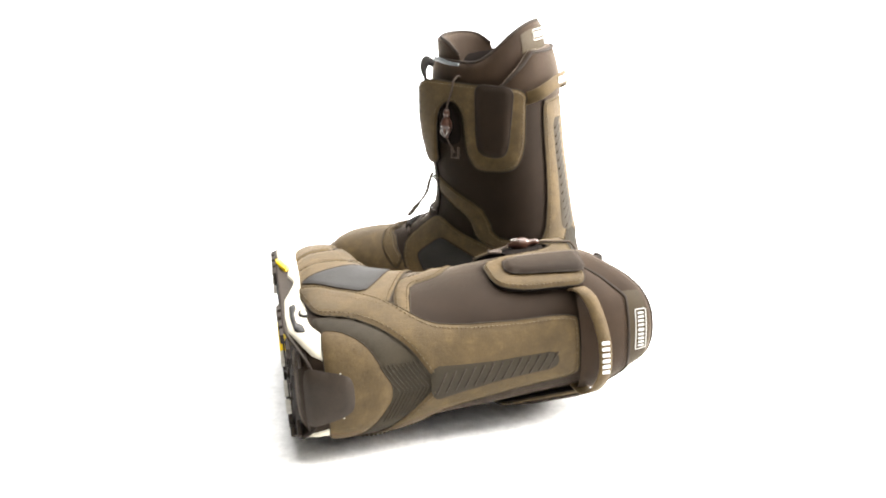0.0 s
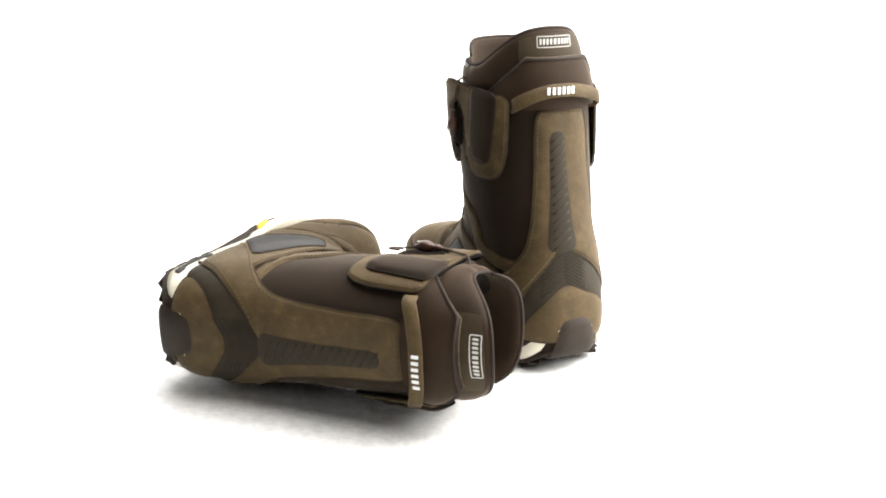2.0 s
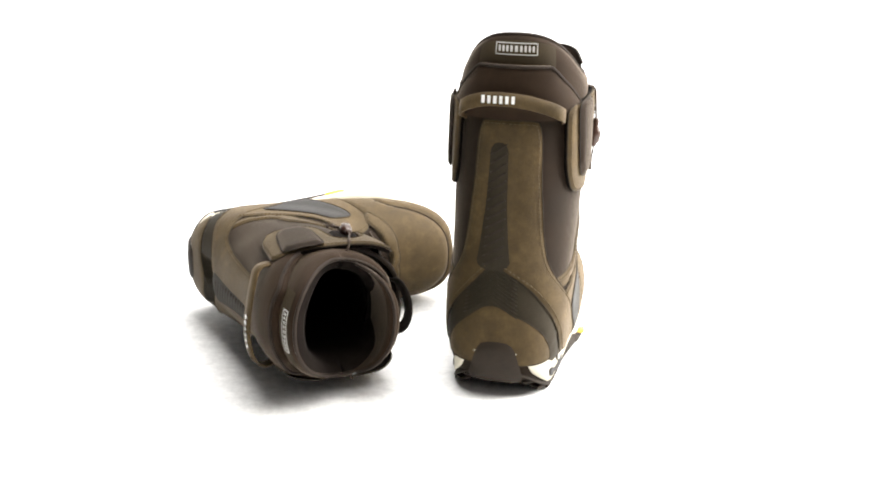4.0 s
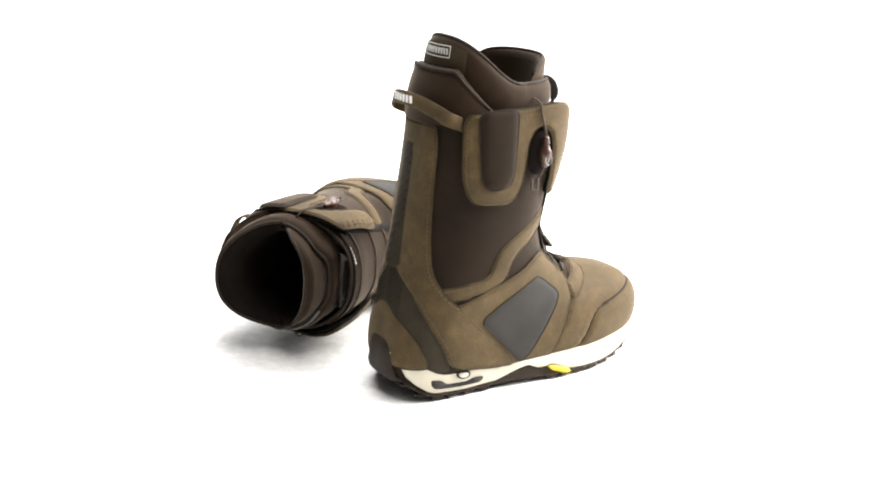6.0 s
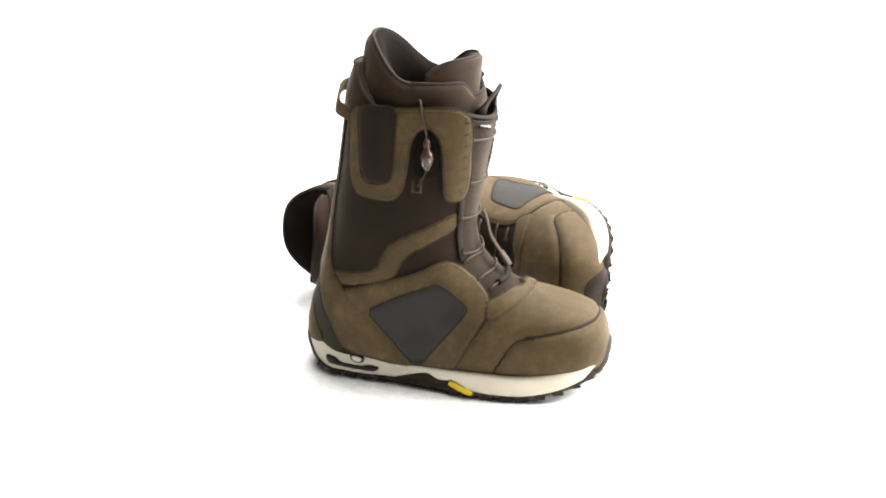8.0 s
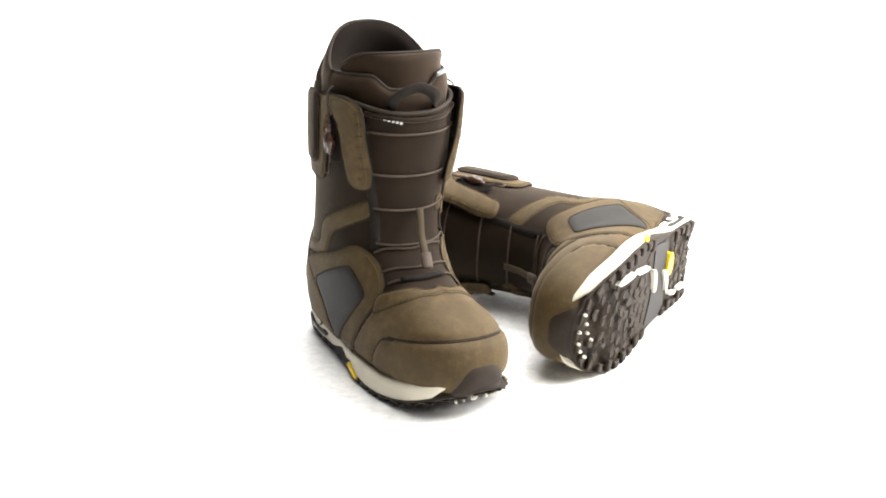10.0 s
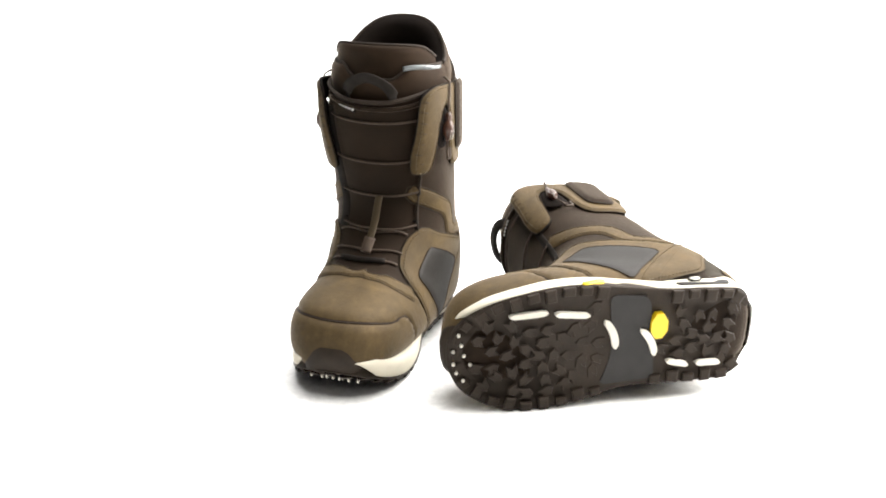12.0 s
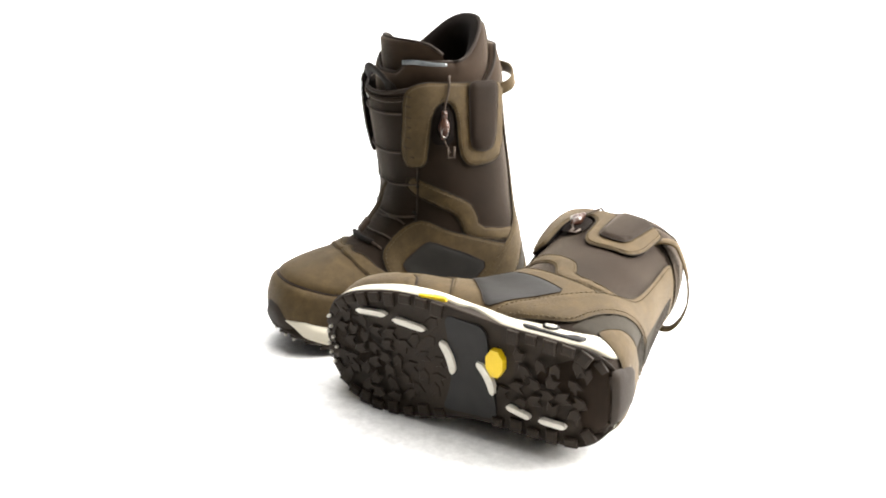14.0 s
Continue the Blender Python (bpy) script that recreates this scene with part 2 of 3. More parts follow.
# ---- the boot's forms ----
# front point x z, back point x z, half width, taper to front, taper to back, squareness
SECTIONS = [
    (0.045, 0.276, -0.091, 0.266, 0.0640, 0.12, 0.14, 2.5),
    (0.043, 0.245, -0.095, 0.240, 0.0650, 0.10, 0.16, 2.5),
    (0.038, 0.210, -0.100, 0.205, 0.0650, 0.10, 0.16, 2.5),
    (0.033, 0.180, -0.106, 0.172, 0.0650, 0.12, 0.16, 2.5),
    (0.030, 0.155, -0.112, 0.140, 0.0645, 0.14, 0.15, 2.4),
    (0.032, 0.136, -0.119, 0.106, 0.0625, 0.13, 0.12, 2.7),
    (0.040, 0.121, -0.128, 0.070, 0.0615, 0.15, 0.08, 3.0),
    (0.051, 0.111, -0.133, 0.036, 0.0620, 0.17, 0.12, 3.1),
    (0.063, 0.104, -0.124, 0.012, 0.0620, 0.20, 0.14, 3.1),
    (0.075, 0.099, -0.080, 0.010, 0.0620, 0.23, 0.10, 3.0),
    (0.089, 0.095, -0.030, 0.010, 0.0620, 0.26, 0.06, 2.9),
    (0.104, 0.092, 0.030, 0.010, 0.0620, 0.26, 0.05, 2.9),
    (0.122, 0.088, 0.080, 0.012, 0.0580, 0.22, 0.05, 2.9),
    (0.139, 0.083, 0.116, 0.014, 0.0520, 0.20, 0.04, 2.8),
    (0.150, 0.077, 0.136, 0.018, 0.0440, 0.16, 0.02, 2.7),
    (0.1572, 0.068, 0.1495, 0.022, 0.0330, 0.10, 0.00, 2.5),
    (0.1612, 0.054, 0.1575, 0.025, 0.0220, 0.05, 0.00, 2.4),
    (0.1622, 0.044, 0.1612, 0.036, 0.0060, 0.00, 0.00, 2.0),
]


def cant(x, y, z):
    """The foot stands a little outward, the shaft leans inward, and the toe turns in."""
    return Vector((x, y - 0.008 + 0.004 * max(0.0, (x - 0.06) / 0.1) ** 2, z))


def body_rings(count=84, around=72, rows=SECTIONS):
    loops = []
    for k, (fx, fz, bx, bz, w, kf, kb, n) in enumerate(spline(rows, count)):
        loop, dip = [], 0.016 * max(0.0, 1 - k / 9)
        for a in np.linspace(0, 2 * math.pi, around, endpoint=False):
            c, s = math.cos(a), math.sin(a)
            e = math.copysign(abs(c) ** (2 / n), c)
            y = math.copysign(abs(s) ** (2 / n), s)
            q = (1 - e) / 2
            wide = w * (1 - kf * (1 - q) ** 2 - kb * q * q)
            loop.append(cant(fx + (bx - fx) * q, -y * wide, fz + (bz - fz) * q - dip * max(0.0, c) ** 2))
        loops.append(loop)
    return loops


# sole outline: x, outer half width, inner half width
OUTLINE = [(-0.132, 0.0, 0.0), (-0.1295, 0.021, 0.021), (-0.120, 0.0365, 0.036), (-0.105, 0.0460, 0.0435), (-0.075, 0.0495, 0.0445), (-0.040, 0.051, 0.043),
           (0.0, 0.056, 0.044), (0.035, 0.061, 0.052), (0.070, 0.061, 0.058), (0.100, 0.056, 0.058), (0.125, 0.048, 0.052), (0.145, 0.036, 0.041),
           (0.155, 0.024, 0.028), (0.1605, 0.010, 0.012), (0.1615, 0.0, 0.0)]


def sole_edge(sign, n=60):
    rows = spline([(x, o if sign < 0 else i) for x, o, i in OUTLINE], n)
    return [(x, sign * max(w, 0.0)) for x, w in rows]


def sole_point(x, y, z, grow=1.0):
    """Sole places: heel and toe curl up from the ground."""
    low = 1 - min(1.0, max(0.0, z / 0.045))
    up = 0.023 * max(0.0, (x - 0.080) / 0.083) ** 2 + (0.006 + 0.018 * low) * max(0.0, (-0.094 - x) / 0.038) ** 2
    p = cant(0.015 + (x - 0.015) * grow, y * grow, z)
    return Vector((p.x, p.y, z + up))


def curve_at(knots, x):
    xs, zs = zip(*knots)
    return float(np.interp(x, xs, zs))


MID_TOP = [(-0.134, 0.044), (-0.110, 0.040), (-0.060, 0.032), (-0.010, 0.0245), (0.020, 0.0240), (0.060, 0.0235), (0.100, 0.0230), (0.130, 0.0230), (0.163, 0.026)]
MID_LOW = [(-0.134, 0.024), (-0.126, 0.0165), (-0.117, 0.0115), (-0.104, 0.0085), (-0.070, 0.0070), (-0.035, 0.0085), (-0.012, 0.0165), (0.0, 0.0195), (0.010, 0.0145),
           (0.018, 0.0145), (0.024, 0.0165), (0.030, 0.0150), (0.042, 0.0085), (0.060, 0.0068), (0.100, 0.0068), (0.130, 0.0070), (0.163, 0.0090)]


def build_boot(side, label):
    global SIDE
    SIDE = side
    boot = new("snowboard_boot")
    tagged(boot, label, "boot", "pair of snowboard boots")
    # shell
    loops = body_rings()
    verts, faces = rings(loops)
    faces.append(tuple(range(len(verts) - 72, len(verts))))
    tree = BVHTree.FromPolygons(verts, faces)
    shell = link("shell", verts, faces, BROWN, boot, "dark brown woven textile upper")
    stiff = [(fx + 0.004, fz + 0.016 * (k == 0), bx, bz + 0.022 * (k == 0), w + (0.0006, 0.0010, 0.0012, 0.0006, 0, 0)[k], (-0.01, 0.01, 0.05, kf, kf, kf)[k], 0.12, (3.5, 3.3, 3.0, 2.6, n, n)[k]) for k, (fx, fz, bx, bz, w, kf, kb, n) in enumerate(SECTIONS[:6])]
    flap_tree = BVHTree.FromPolygons(*rings(body_rings(40, 96, stiff)))
    rim = [v + Vector((0, 0, 0.0005)) for v in loops[0]]
    link("shell_rim", *tube(rim + [rim[0]], 0.0022, 6, caps=False), PIPING, boot)
    inner = [[Vector((-0.025 + (v.x + 0.025) * k, v.y * k, z + v.z)) for v in loops[0]] for k, z in ((1, 0), (0.95, -0.003), (0.94, -0.03))]
    link("shell_lining", *rings([list(reversed(r)) for r in inner]), LINING, boot)

    def skin(x, z, sign):
        return surface(tree, Side(sign), x, z)[0]

    def both(points):
        """Side places x, z of the outer edge, doubled to the inner side; a place of three numbers is taken as it is."""
        right = [Vector(p) if len(p) == 3 else skin(p[0], p[1], -1) for p in points]
        left = [Vector((p[0], 0.0 if abs(p[1]) < 1e-6 else -p[1], p[2])) if len(p) == 3 else skin(p[0], p[1], 1) for p in points]
        return right + [q for p, q in reversed(list(zip(points, left))) if not (len(p) == 3 and abs(p[1]) < 1e-6)]

    # heel and spine
    back = Wrap()
    spine, poly = panel("spine_panel", tree, back, both([(-0.1, 0, 0.258), (-0.0895, 0.258), (-0.0880, 0.256), (-0.0890, 0.24), (-0.0940, 0.20), (-0.0995, 0.15), (-0.1005, 0.124), (-0.091, 0.104), (-0.064, 0.078), (-0.012, 0.020),
                        (-0.05, 0.026), (-0.087, 0.032), (-0.098, 0.058), (-0.110, 0.084), (-0.115, 0.106), (-0.12, 0, 0.128)]), 0.0030, OLIVE, boot, "olive nubuck spine and heel band", base=0.0016)
    stitches(tree, back, poly, 0.0030, spine)
    strip, _ = panel("heel_strip", tree, back, both([(-0.12, 0, 0.138), (-0.112, 0.112), (-0.106, 0.086), (-0.094, 0.058), (-0.082, 0.026), (-0.108, 0.030), (-0.118, 0.058), (-0.124, 0.070), (-0.13, 0, 0.088)]), 0.0012, RIDGE, boot, "charcoal ribbed rubber heel strip", seam=False)
    panel("heel_counter", tree, back, both([(-0.13, 0, 0.092), (-0.122, 0.073), (-0.115, 0.058), (-0.106, 0.036), (-0.118, 0.034), (-0.135, 0, 0.034)]), 0.0024, OLIVE, boot, "olive nubuck heel counter", base=0.0012)
    for k in range(9):
        for sign in (-1, 1):
            f = k / 8
            a, _ = surface(tree, Side(sign), -0.111 + 0.022 * f, 0.080 - 0.040 * f)
            b, _ = surface(tree, Side(sign), -0.101 + 0.020 * f, 0.076 - 0.040 * f)
            link("rib", *tube([a + Vector((0, sign * 0.0016, 0)), b + Vector((0, sign * 0.0016, 0))], 0.0008, 4), RIDGE, strip)
    for k in range(11):
        row = [surface(tree, back, u, 0.1300 - 0.0036 * k - 0.9 * abs(u)) for u in np.linspace(-0.017, 0.017, 13)]
        link("rib", *tube([h + n * 0.0014 for h, n in row], 0.0007, 4), RIDGE, strip)
    track, _ = panel("ridge_strip", tree, back, [(-0.008, 0.238), (0.008, 0.238), (0.0085, 0.180), (0.0105, 0.145), (0.0125, 0.121), (-0.0125, 0.121), (-0.0105, 0.145), (-0.0085, 0.180)], 0.0008, RIDGE, boot, "charcoal rubber strip with slanted bars", lift=0.0030, seam=False, rounds=2, flat2d=True, base=0.0)
    for k in range(13):
        z = 0.232 - 0.0085 * k
        ends = [surface(tree, back, u, z + dz) for u, dz in ((-0.007, 0.005), (-0.0025, 0.0018), (0.0025, -0.0018), (0.007, -0.005))]
        v, f = tube([h + n * 0.0036 for h, n in ends], 0.0009, 6, 0.7)
        link("bar", v, f, RUBBER, track)
    # sides
    for sign in (-1, 1):
        chart = Side(sign)
        where = lambda pts: [(x, 0, z) for x, z in pts]
        band, poly = panel("ankle_band", tree, chart, where([(0.024, 0.1785), (0.0, 0.166), (-0.038, 0.147), (-0.046, 0.134), (-0.051, 0.119), (-0.080, 0.1135), (-0.106, 0.110), (-0.102, 0.098), (-0.079, 0.099), (-0.045, 0.105), (-0.031, 0.113), (-0.026, 0.127), (-0.018, 0.137), (0.0, 0.146), (0.024, 0.160)]), 0.0016, OLIVE, boot, "olive nubuck ankle band", rounds=1)
        stitches(tree, chart, poly, 0.0016, band)
        quarter, poly = panel("quarter_panel", tree, chart, where([(-0.092, 0.0935), (-0.079, 0.0965), (-0.012, 0.119), (0.010, 0.131), (0.022, 0.127), (0.044, 0.107), (0.055, 0.095), (0.054, 0.080), (0.046, 0.064), (0.022, 0.018), (-0.034, 0.018), (-0.084, 0.079)]), 0.0026, OLIVE, boot, "olive nubuck quarter panel", rounds=1, base=0.0013)
        stitches(tree, chart, poly, 0.0026, quarter)
        panel("side_window", tree, chart, where([(-0.0605, 0.0770), (-0.033, 0.0925), (0.005, 0.108), (0.012, 0.106), (0.035, 0.0875), (0.0355, 0.081), (-0.006, 0.029), (-0.014, 0.028)]), 0.0012, GREY, quarter, "dark grey synthetic side panel", lift=0.0029, rounds=1, base=0.0002)
        flap, poly = panel("lace_flap", flap_tree, chart, where([(-0.077, 0.271), (0.022, 0.277), (0.036, 0.270), (0.038, 0.255), (0.035, 0.21), (0.031, 0.193), (0.027, 0.187), (0.016, 0.188), (0.0125, 0.194), (0.013, 0.205), (0.012, 0.24), (0.007, 0.252), (-0.002, 0.257), (-0.010, 0.253), (-0.016, 0.242), (-0.0195, 0.21),
                            (-0.024, 0.196), (-0.034, 0.186), (-0.066, 0.188), (-0.075, 0.196), (-0.079, 0.215)]), 0.0018, OLIVE, boot, "olive nubuck lace flap with stitched border", step=0.0035, solid=0.0030, edge=0.002, rounds=2)
        stitches(flap_tree, chart, poly, 0.0018, flap)
        panel("pocket", flap_tree, chart, where([(-0.066, 0.2735), (-0.028, 0.2755), (-0.0315, 0.216), (-0.036, 0.204), (-0.058, 0.202), (-0.0635, 0.212)]), 0.0022, BROWN, flap, "padded dark brown textile pocket", lift=0.0032, rounds=2, puff=0.0010, base=0.0)
        panel("lock_recess", flap_tree, chart, where([(-0.015, 0.212), (-0.013, 0.240), (-0.008, 0.250), (0.0, 0.253), (0.006, 0.250), (0.010, 0.240), (0.011, 0.212)]), 0.0006, LINING, flap, "black recess behind the lace lock", seam=False)
        # lace lock: a small barrel on its cord, and the hook under it
        def out(x, z, d):
            return surface(flap_tree, chart, x, z)[0] + Vector((0, sign * d, 0))
        lock = link("lace_lock", *tube([out(0.000, 0.248 - 0.0026 * k, 0.0042) for k in range(12)], 0.005, 12, radii=[0.0022, 0.0030, 0.0032, 0.0026, 0.0042, 0.0054, 0.0058, 0.0058, 0.0052, 0.0040, 0.0026, 0.0020]), PLASTIC, flap, "glossy brown plastic lace lock")
        link("lock_ring", *tube([out(0.001 + 0.0036 * math.cos(a), 0.227 + 0.0052 * math.sin(a), 0.0088) for a in np.linspace(0, 2 * math.pi, 17)], 0.00045, 5, caps=False), STEEL, lock, "small bright metal ring")
        link("hook", *joined([tube([out(-0.013, 0.210, 0.003), out(-0.013, 0.199, 0.004), out(-0.006, 0.199, 0.004), out(-0.006, 0.210, 0.003)], 0.0014, 5)]), CORD, flap, "brown lace hook")
        for pts, r in (([out(-0.006, 0.277, 0.0030), out(-0.005, 0.268, 0.0034), out(-0.001, 0.254, 0.0038), out(0.000, 0.247, 0.0042)], 0.0011),
                       ([out(-0.006, 0.277, 0.0030), out(-0.010, 0.277, -0.004) + Vector((0, 0, 0.004)), out(-0.020, 0.270, -0.008) + Vector((0, 0, 0.001))], 0.0011),
                       ([out(-0.009, 0.204, 0.0030), out(-0.004, 0.212, 0.0036), out(0.000, 0.220, 0.0042)], 0.0009)):
            link("lock_cord", *tube(spline(pts, 12), r, 6), CORD, flap)
        for z in (0.262, 0.252, 0.241, 0.231, 0.220, 0.209, 0.199):
            x = curve_at([(0.189, 0.026), (0.21, 0.0345), (0.255, 0.0375), (0.275, 0.036)], z)
            link("whip_stitch", *tube([out(x - 0.0055, z, 0.0021), out(x - 0.003, z + 0.0006, 0.0026), out(x - 0.0006, z + 0.001, 0.0012)], 0.00045, 5), PIPING, flap, "dark hand-sewn edge stitch")
        link("cord_loop", *tube(spline([skin(-0.05, 0.268, sign) + Vector((0, -sign * 0.002, z0 - 0.268)) + Vector((dx, 0, 0)) for dx, z0 in ((0, 0.258), (0.002, 0.269), (0.009, 0.276), (0.015, 0.274), (0.012, 0.262))], 12), 0.0017, 6), CORD, boot, "brown inner lace loop")
    # foot: vamp and toe
    foot = Round((0.07, 0, 0.035))
    edge = [(0.060, 0.018), (0.068, 0.036), (0.080, 0.058), (0.092, 0.064), (0.120, -0.050, 0.068), (0.142, -0.034, 0.073), (0.150, -0.018, 0.074), (0.153, 0, 0.0745)]
    vamp, poly = panel("vamp", tree, foot, both([(0.071, 0, 0.100), (0.070, -0.020, 0.098), (0.060, -0.040, 0.090), (0.053, 0.076), (0.044, 0.060), (0.022, 0.020)] + edge), 0.0016, OLIVE, boot, "olive nubuck vamp with creases")
    overlay, poly = panel("lace_throat", tree, foot, both([(0.073, 0, 0.100), (0.072, -0.022, 0.099), (0.060, -0.042, 0.092), (0.050, -0.050, 0.092), (0.056, -0.056, 0.072), (0.066, -0.050, 0.076), (0.078, -0.040, 0.084), (0.086, -0.020, 0.094), (0.087, 0, 0.096)]), 0.0016, OLIVE, boot, "scalloped olive nubuck throat piece", lift=0.0017, base=0.0)
    stitches(tree, foot, poly, 0.0030, overlay)
    cap, _ = panel("toe_cap", tree, foot, both(list(reversed(edge)) + [(0.10, 0.018), (0.145, -0.036, 0.022), (0.164, 0, 0.022)]), 0.0022, OLIVE, boot, "smooth olive leather toe cap")
    # sole
    path = sole_edge(-1) + list(reversed(sole_edge(1)))[1:-1]
    core = [[sole_point(x, y, z, g) for x, y in path] for z, g in ((0.0046, 0.955), (0.0046, 1.0), (0.0052, 1.02), (0.0068, 1.024), (0.0085, 1.0), (0.016, 0.99), (0.020, 0.975), (0.024, 0.90))]
    verts, faces = rings([list(reversed(r)) for r in core])
    m = len(path)
    faces += [tuple(reversed(range(m))), tuple(range(len(verts) - m, len(verts)))]
    faces = [tuple(reversed(f)) for f in faces]
    sole_tree = BVHTree.FromPolygons(verts, faces)
    sole = link("outsole", verts, faces, RUBBER, boot, "black-brown lugged rubber outsole")
    for sign in (-1, 1):
        rows = [(x, y) for x, y in sole_edge(sign, 110) if -0.1308 < x < 0.1575]
        band = []
        for x, y in rows:
            lo, hi = curve_at(MID_LOW, x), curve_at(MID_TOP, x)
            t = min(1, (x + 0.1308) / 0.008, (0.1575 - x) / 0.014)
            mid = hi * 0.6 + lo * 0.4 if x > 0 else hi - 0.004
            lo, hi = mid + (lo - mid) * max(t, 0.05), mid + (hi - mid) * max(t, 0.05)
            c = [(0.985, lo), (1.018, lo + 0.0008), (1.026, lo * 0.7 + hi * 0.3), (1.026, lo * 0.3 + hi * 0.7), (1.014, hi), (0.97, hi + 0.0010), (0.88, hi + 0.0014)]
            band.append([sole_point(x, y, z, g) for g, z in c])
        v, f = rings(band, closed=False)
        link("midsole", v, f if sign > 0 else [tuple(reversed(q)) for q in f], CREAM, boot, "cream foam midsole band")
    # moulded vents and the small badge on the outer and inner midsole
    for sign in (-1, 1):
        rim_line = sole_edge(sign, 160)
        edge_y = lambda x: float(np.interp(x, [r[0] for r in rim_line], [r[1] for r in rim_line]))
        on = lambda x, z, d=0.0: sole_point(x, edge_y(x) * 1.0, z, 1.027) + Vector((0, sign * d, 0))
        for name, pts, mat, d, lab in (("vent", [(-0.103, 0.0225), (-0.092, 0.0215), (-0.087, 0.0165), (-0.066, 0.0155), (-0.058, 0.0180), (-0.047, 0.0170), (-0.052, 0.0120), (-0.075, 0.0120), (-0.101, 0.0140)], SHANK, 0.0012, "dark moulded midsole vent"),
                                      ("badge", [(-0.077, 0.0275), (-0.063, 0.0260), (-0.063, 0.0210), (-0.067, 0.0190), (-0.073, 0.0195), (-0.077, 0.0225)], SHANK, 0.0015, "small moulded badge"),
                                      ("badge_face", [(-0.075, 0.0263), (-0.065, 0.0250), (-0.065, 0.0220), (-0.068, 0.0203), (-0.073, 0.0210), (-0.075, 0.0233)], WHITE, 0.0020, "pale badge face"),
                                      ("logo_plate", [(0.022, 0.0150), (0.027, 0.0150), (0.045, 0.0080), (0.045, 0.0055), (0.040, 0.0050), (0.022, 0.0120)], YELLOW, 0.0016, "yellow maker's plate")):
            if name == "logo_plate" and sign > 0:
                continue
            pts = even(rounded(pts, 2, 0.002), 0.0015)
            top = [on(x, z, d) for x, z in pts]
            low = [on(x, z, -0.003) for x, z in pts]
            v, f = rings([low, top])
            f.append(tuple(range(len(pts), 2 * len(pts))))
            a, b, c = top[0], top[len(top) // 3], top[2 * len(top) // 3]
            if (b - a).cross(c - a).y * sign < 0:
                f = [tuple(reversed(q)) for q in f]
            link(name, v, f, mat, boot, lab)
    # rubber toe bumper and heel cup
    panel("toe_bumper", tree, foot, both([(0.164, 0, 0.052), (0.160, -0.014, 0.051), (0.155, -0.023, 0.037), (0.149, -0.031, 0.024), (0.143, -0.034, 0.018), (0.164, 0, 0.022)]), 0.0024, RUBBER, boot, "black-brown rubber toe bumper", lift=0.0023, seam=False, base=0.0)
    cup = [(-0.010, 0.056), (0.010, 0.056), (0.015, 0.049), (0.019, 0.031), (0.0225, 0.017), (-0.0225, 0.017), (-0.019, 0.031), (-0.015, 0.049)]
    panel("heel_cup", tree, back, [(u * 0.74 - 0.005, z) for u, z in cup], 0.0022, RUBBER, boot, "black-brown rubber heel cup", lift=0.0025, seam=False, base=0.0, flat2d=True)
    # tread
    dice = random.Random(5)
    def under(x, y):
        return sole_point(x, y, 0.0048)
    def half(x, sign):
        return float(np.interp(x, [r[0] for r in OUTLINE], [r[1] if sign < 0 else r[2] for r in OUTLINE]))
    down = pose(0, 0, 0, 180, 0, 0)
    tread = ((0.0956, -0.0386, 0.0350, 0.0050, 4, 0), (0.0546, -0.0353, 0.0335, 0.0050, -6, 0), (0.0167, -0.0120, 0.0310, 0.0066, 112, 0.003), (-0.0211, -0.0009, 0.0315, 0.0066, 119, 0.003), (-0.0527, 0.0233, 0.0230, 0.0046, -14, 0), (-0.0844, 0.0259, 0.0250, 0.0046, -2, 0))
    def taken(x, y, room):
        """Whether a white insert, the badge or the arch lies under this place."""
        for px, py, L, W, turn, _ in tread:
            c, q = math.cos(radians(turn)), math.sin(radians(turn))
            if abs((x - px) * c + (y - py) * q) < L / 2 + room * 0.7 and abs((y - py) * c - (x - px) * q) < room:
                return True
        return math.hypot(x + 0.0306, y + 0.0173) < 0.019 or -0.031 < x < 0.024
    # edge lugs all round, standing a little proud of the outline
    rim_pts = [Vector((x, y, 0)) for x, y in sole_edge(-1, 240) + list(reversed(sole_edge(1, 240)))]
    run, last = 0.0, -1.0
    for p0, p1 in zip(rim_pts, rim_pts[1:]):
        d = p1 - p0
        run += d.length
        if run - last < 0.0160 or d.length < 1e-6 or -0.030 < p0.x < 0.024:
            continue
        last = run
        n = Vector((d.y, -d.x, 0)).normalized()
        n = n if n.dot(p0 - Vector((0.01, 0, 0))) > 0 else -n
        deep = 0.0125 if int(run / 0.0160) % 2 else 0.0085
        tip = p0.x > 0.138 or p0.x < -0.118
        q = p0 - n * (deep / 2 - 0.0005)
        if taken(q.x, q.y, 0.004):
            continue
        m = Matrix.Translation(under(q.x, q.y)) @ Matrix.Rotation(math.atan2(n.y, n.x), 4, "Z") @ down
        link("lug", *block(deep, 0.0108 + dice.uniform(-0.0010, 0.0010), 0.0024 if tip else 0.0036, m, 0.3), RUBBER, sole, smooth=False)
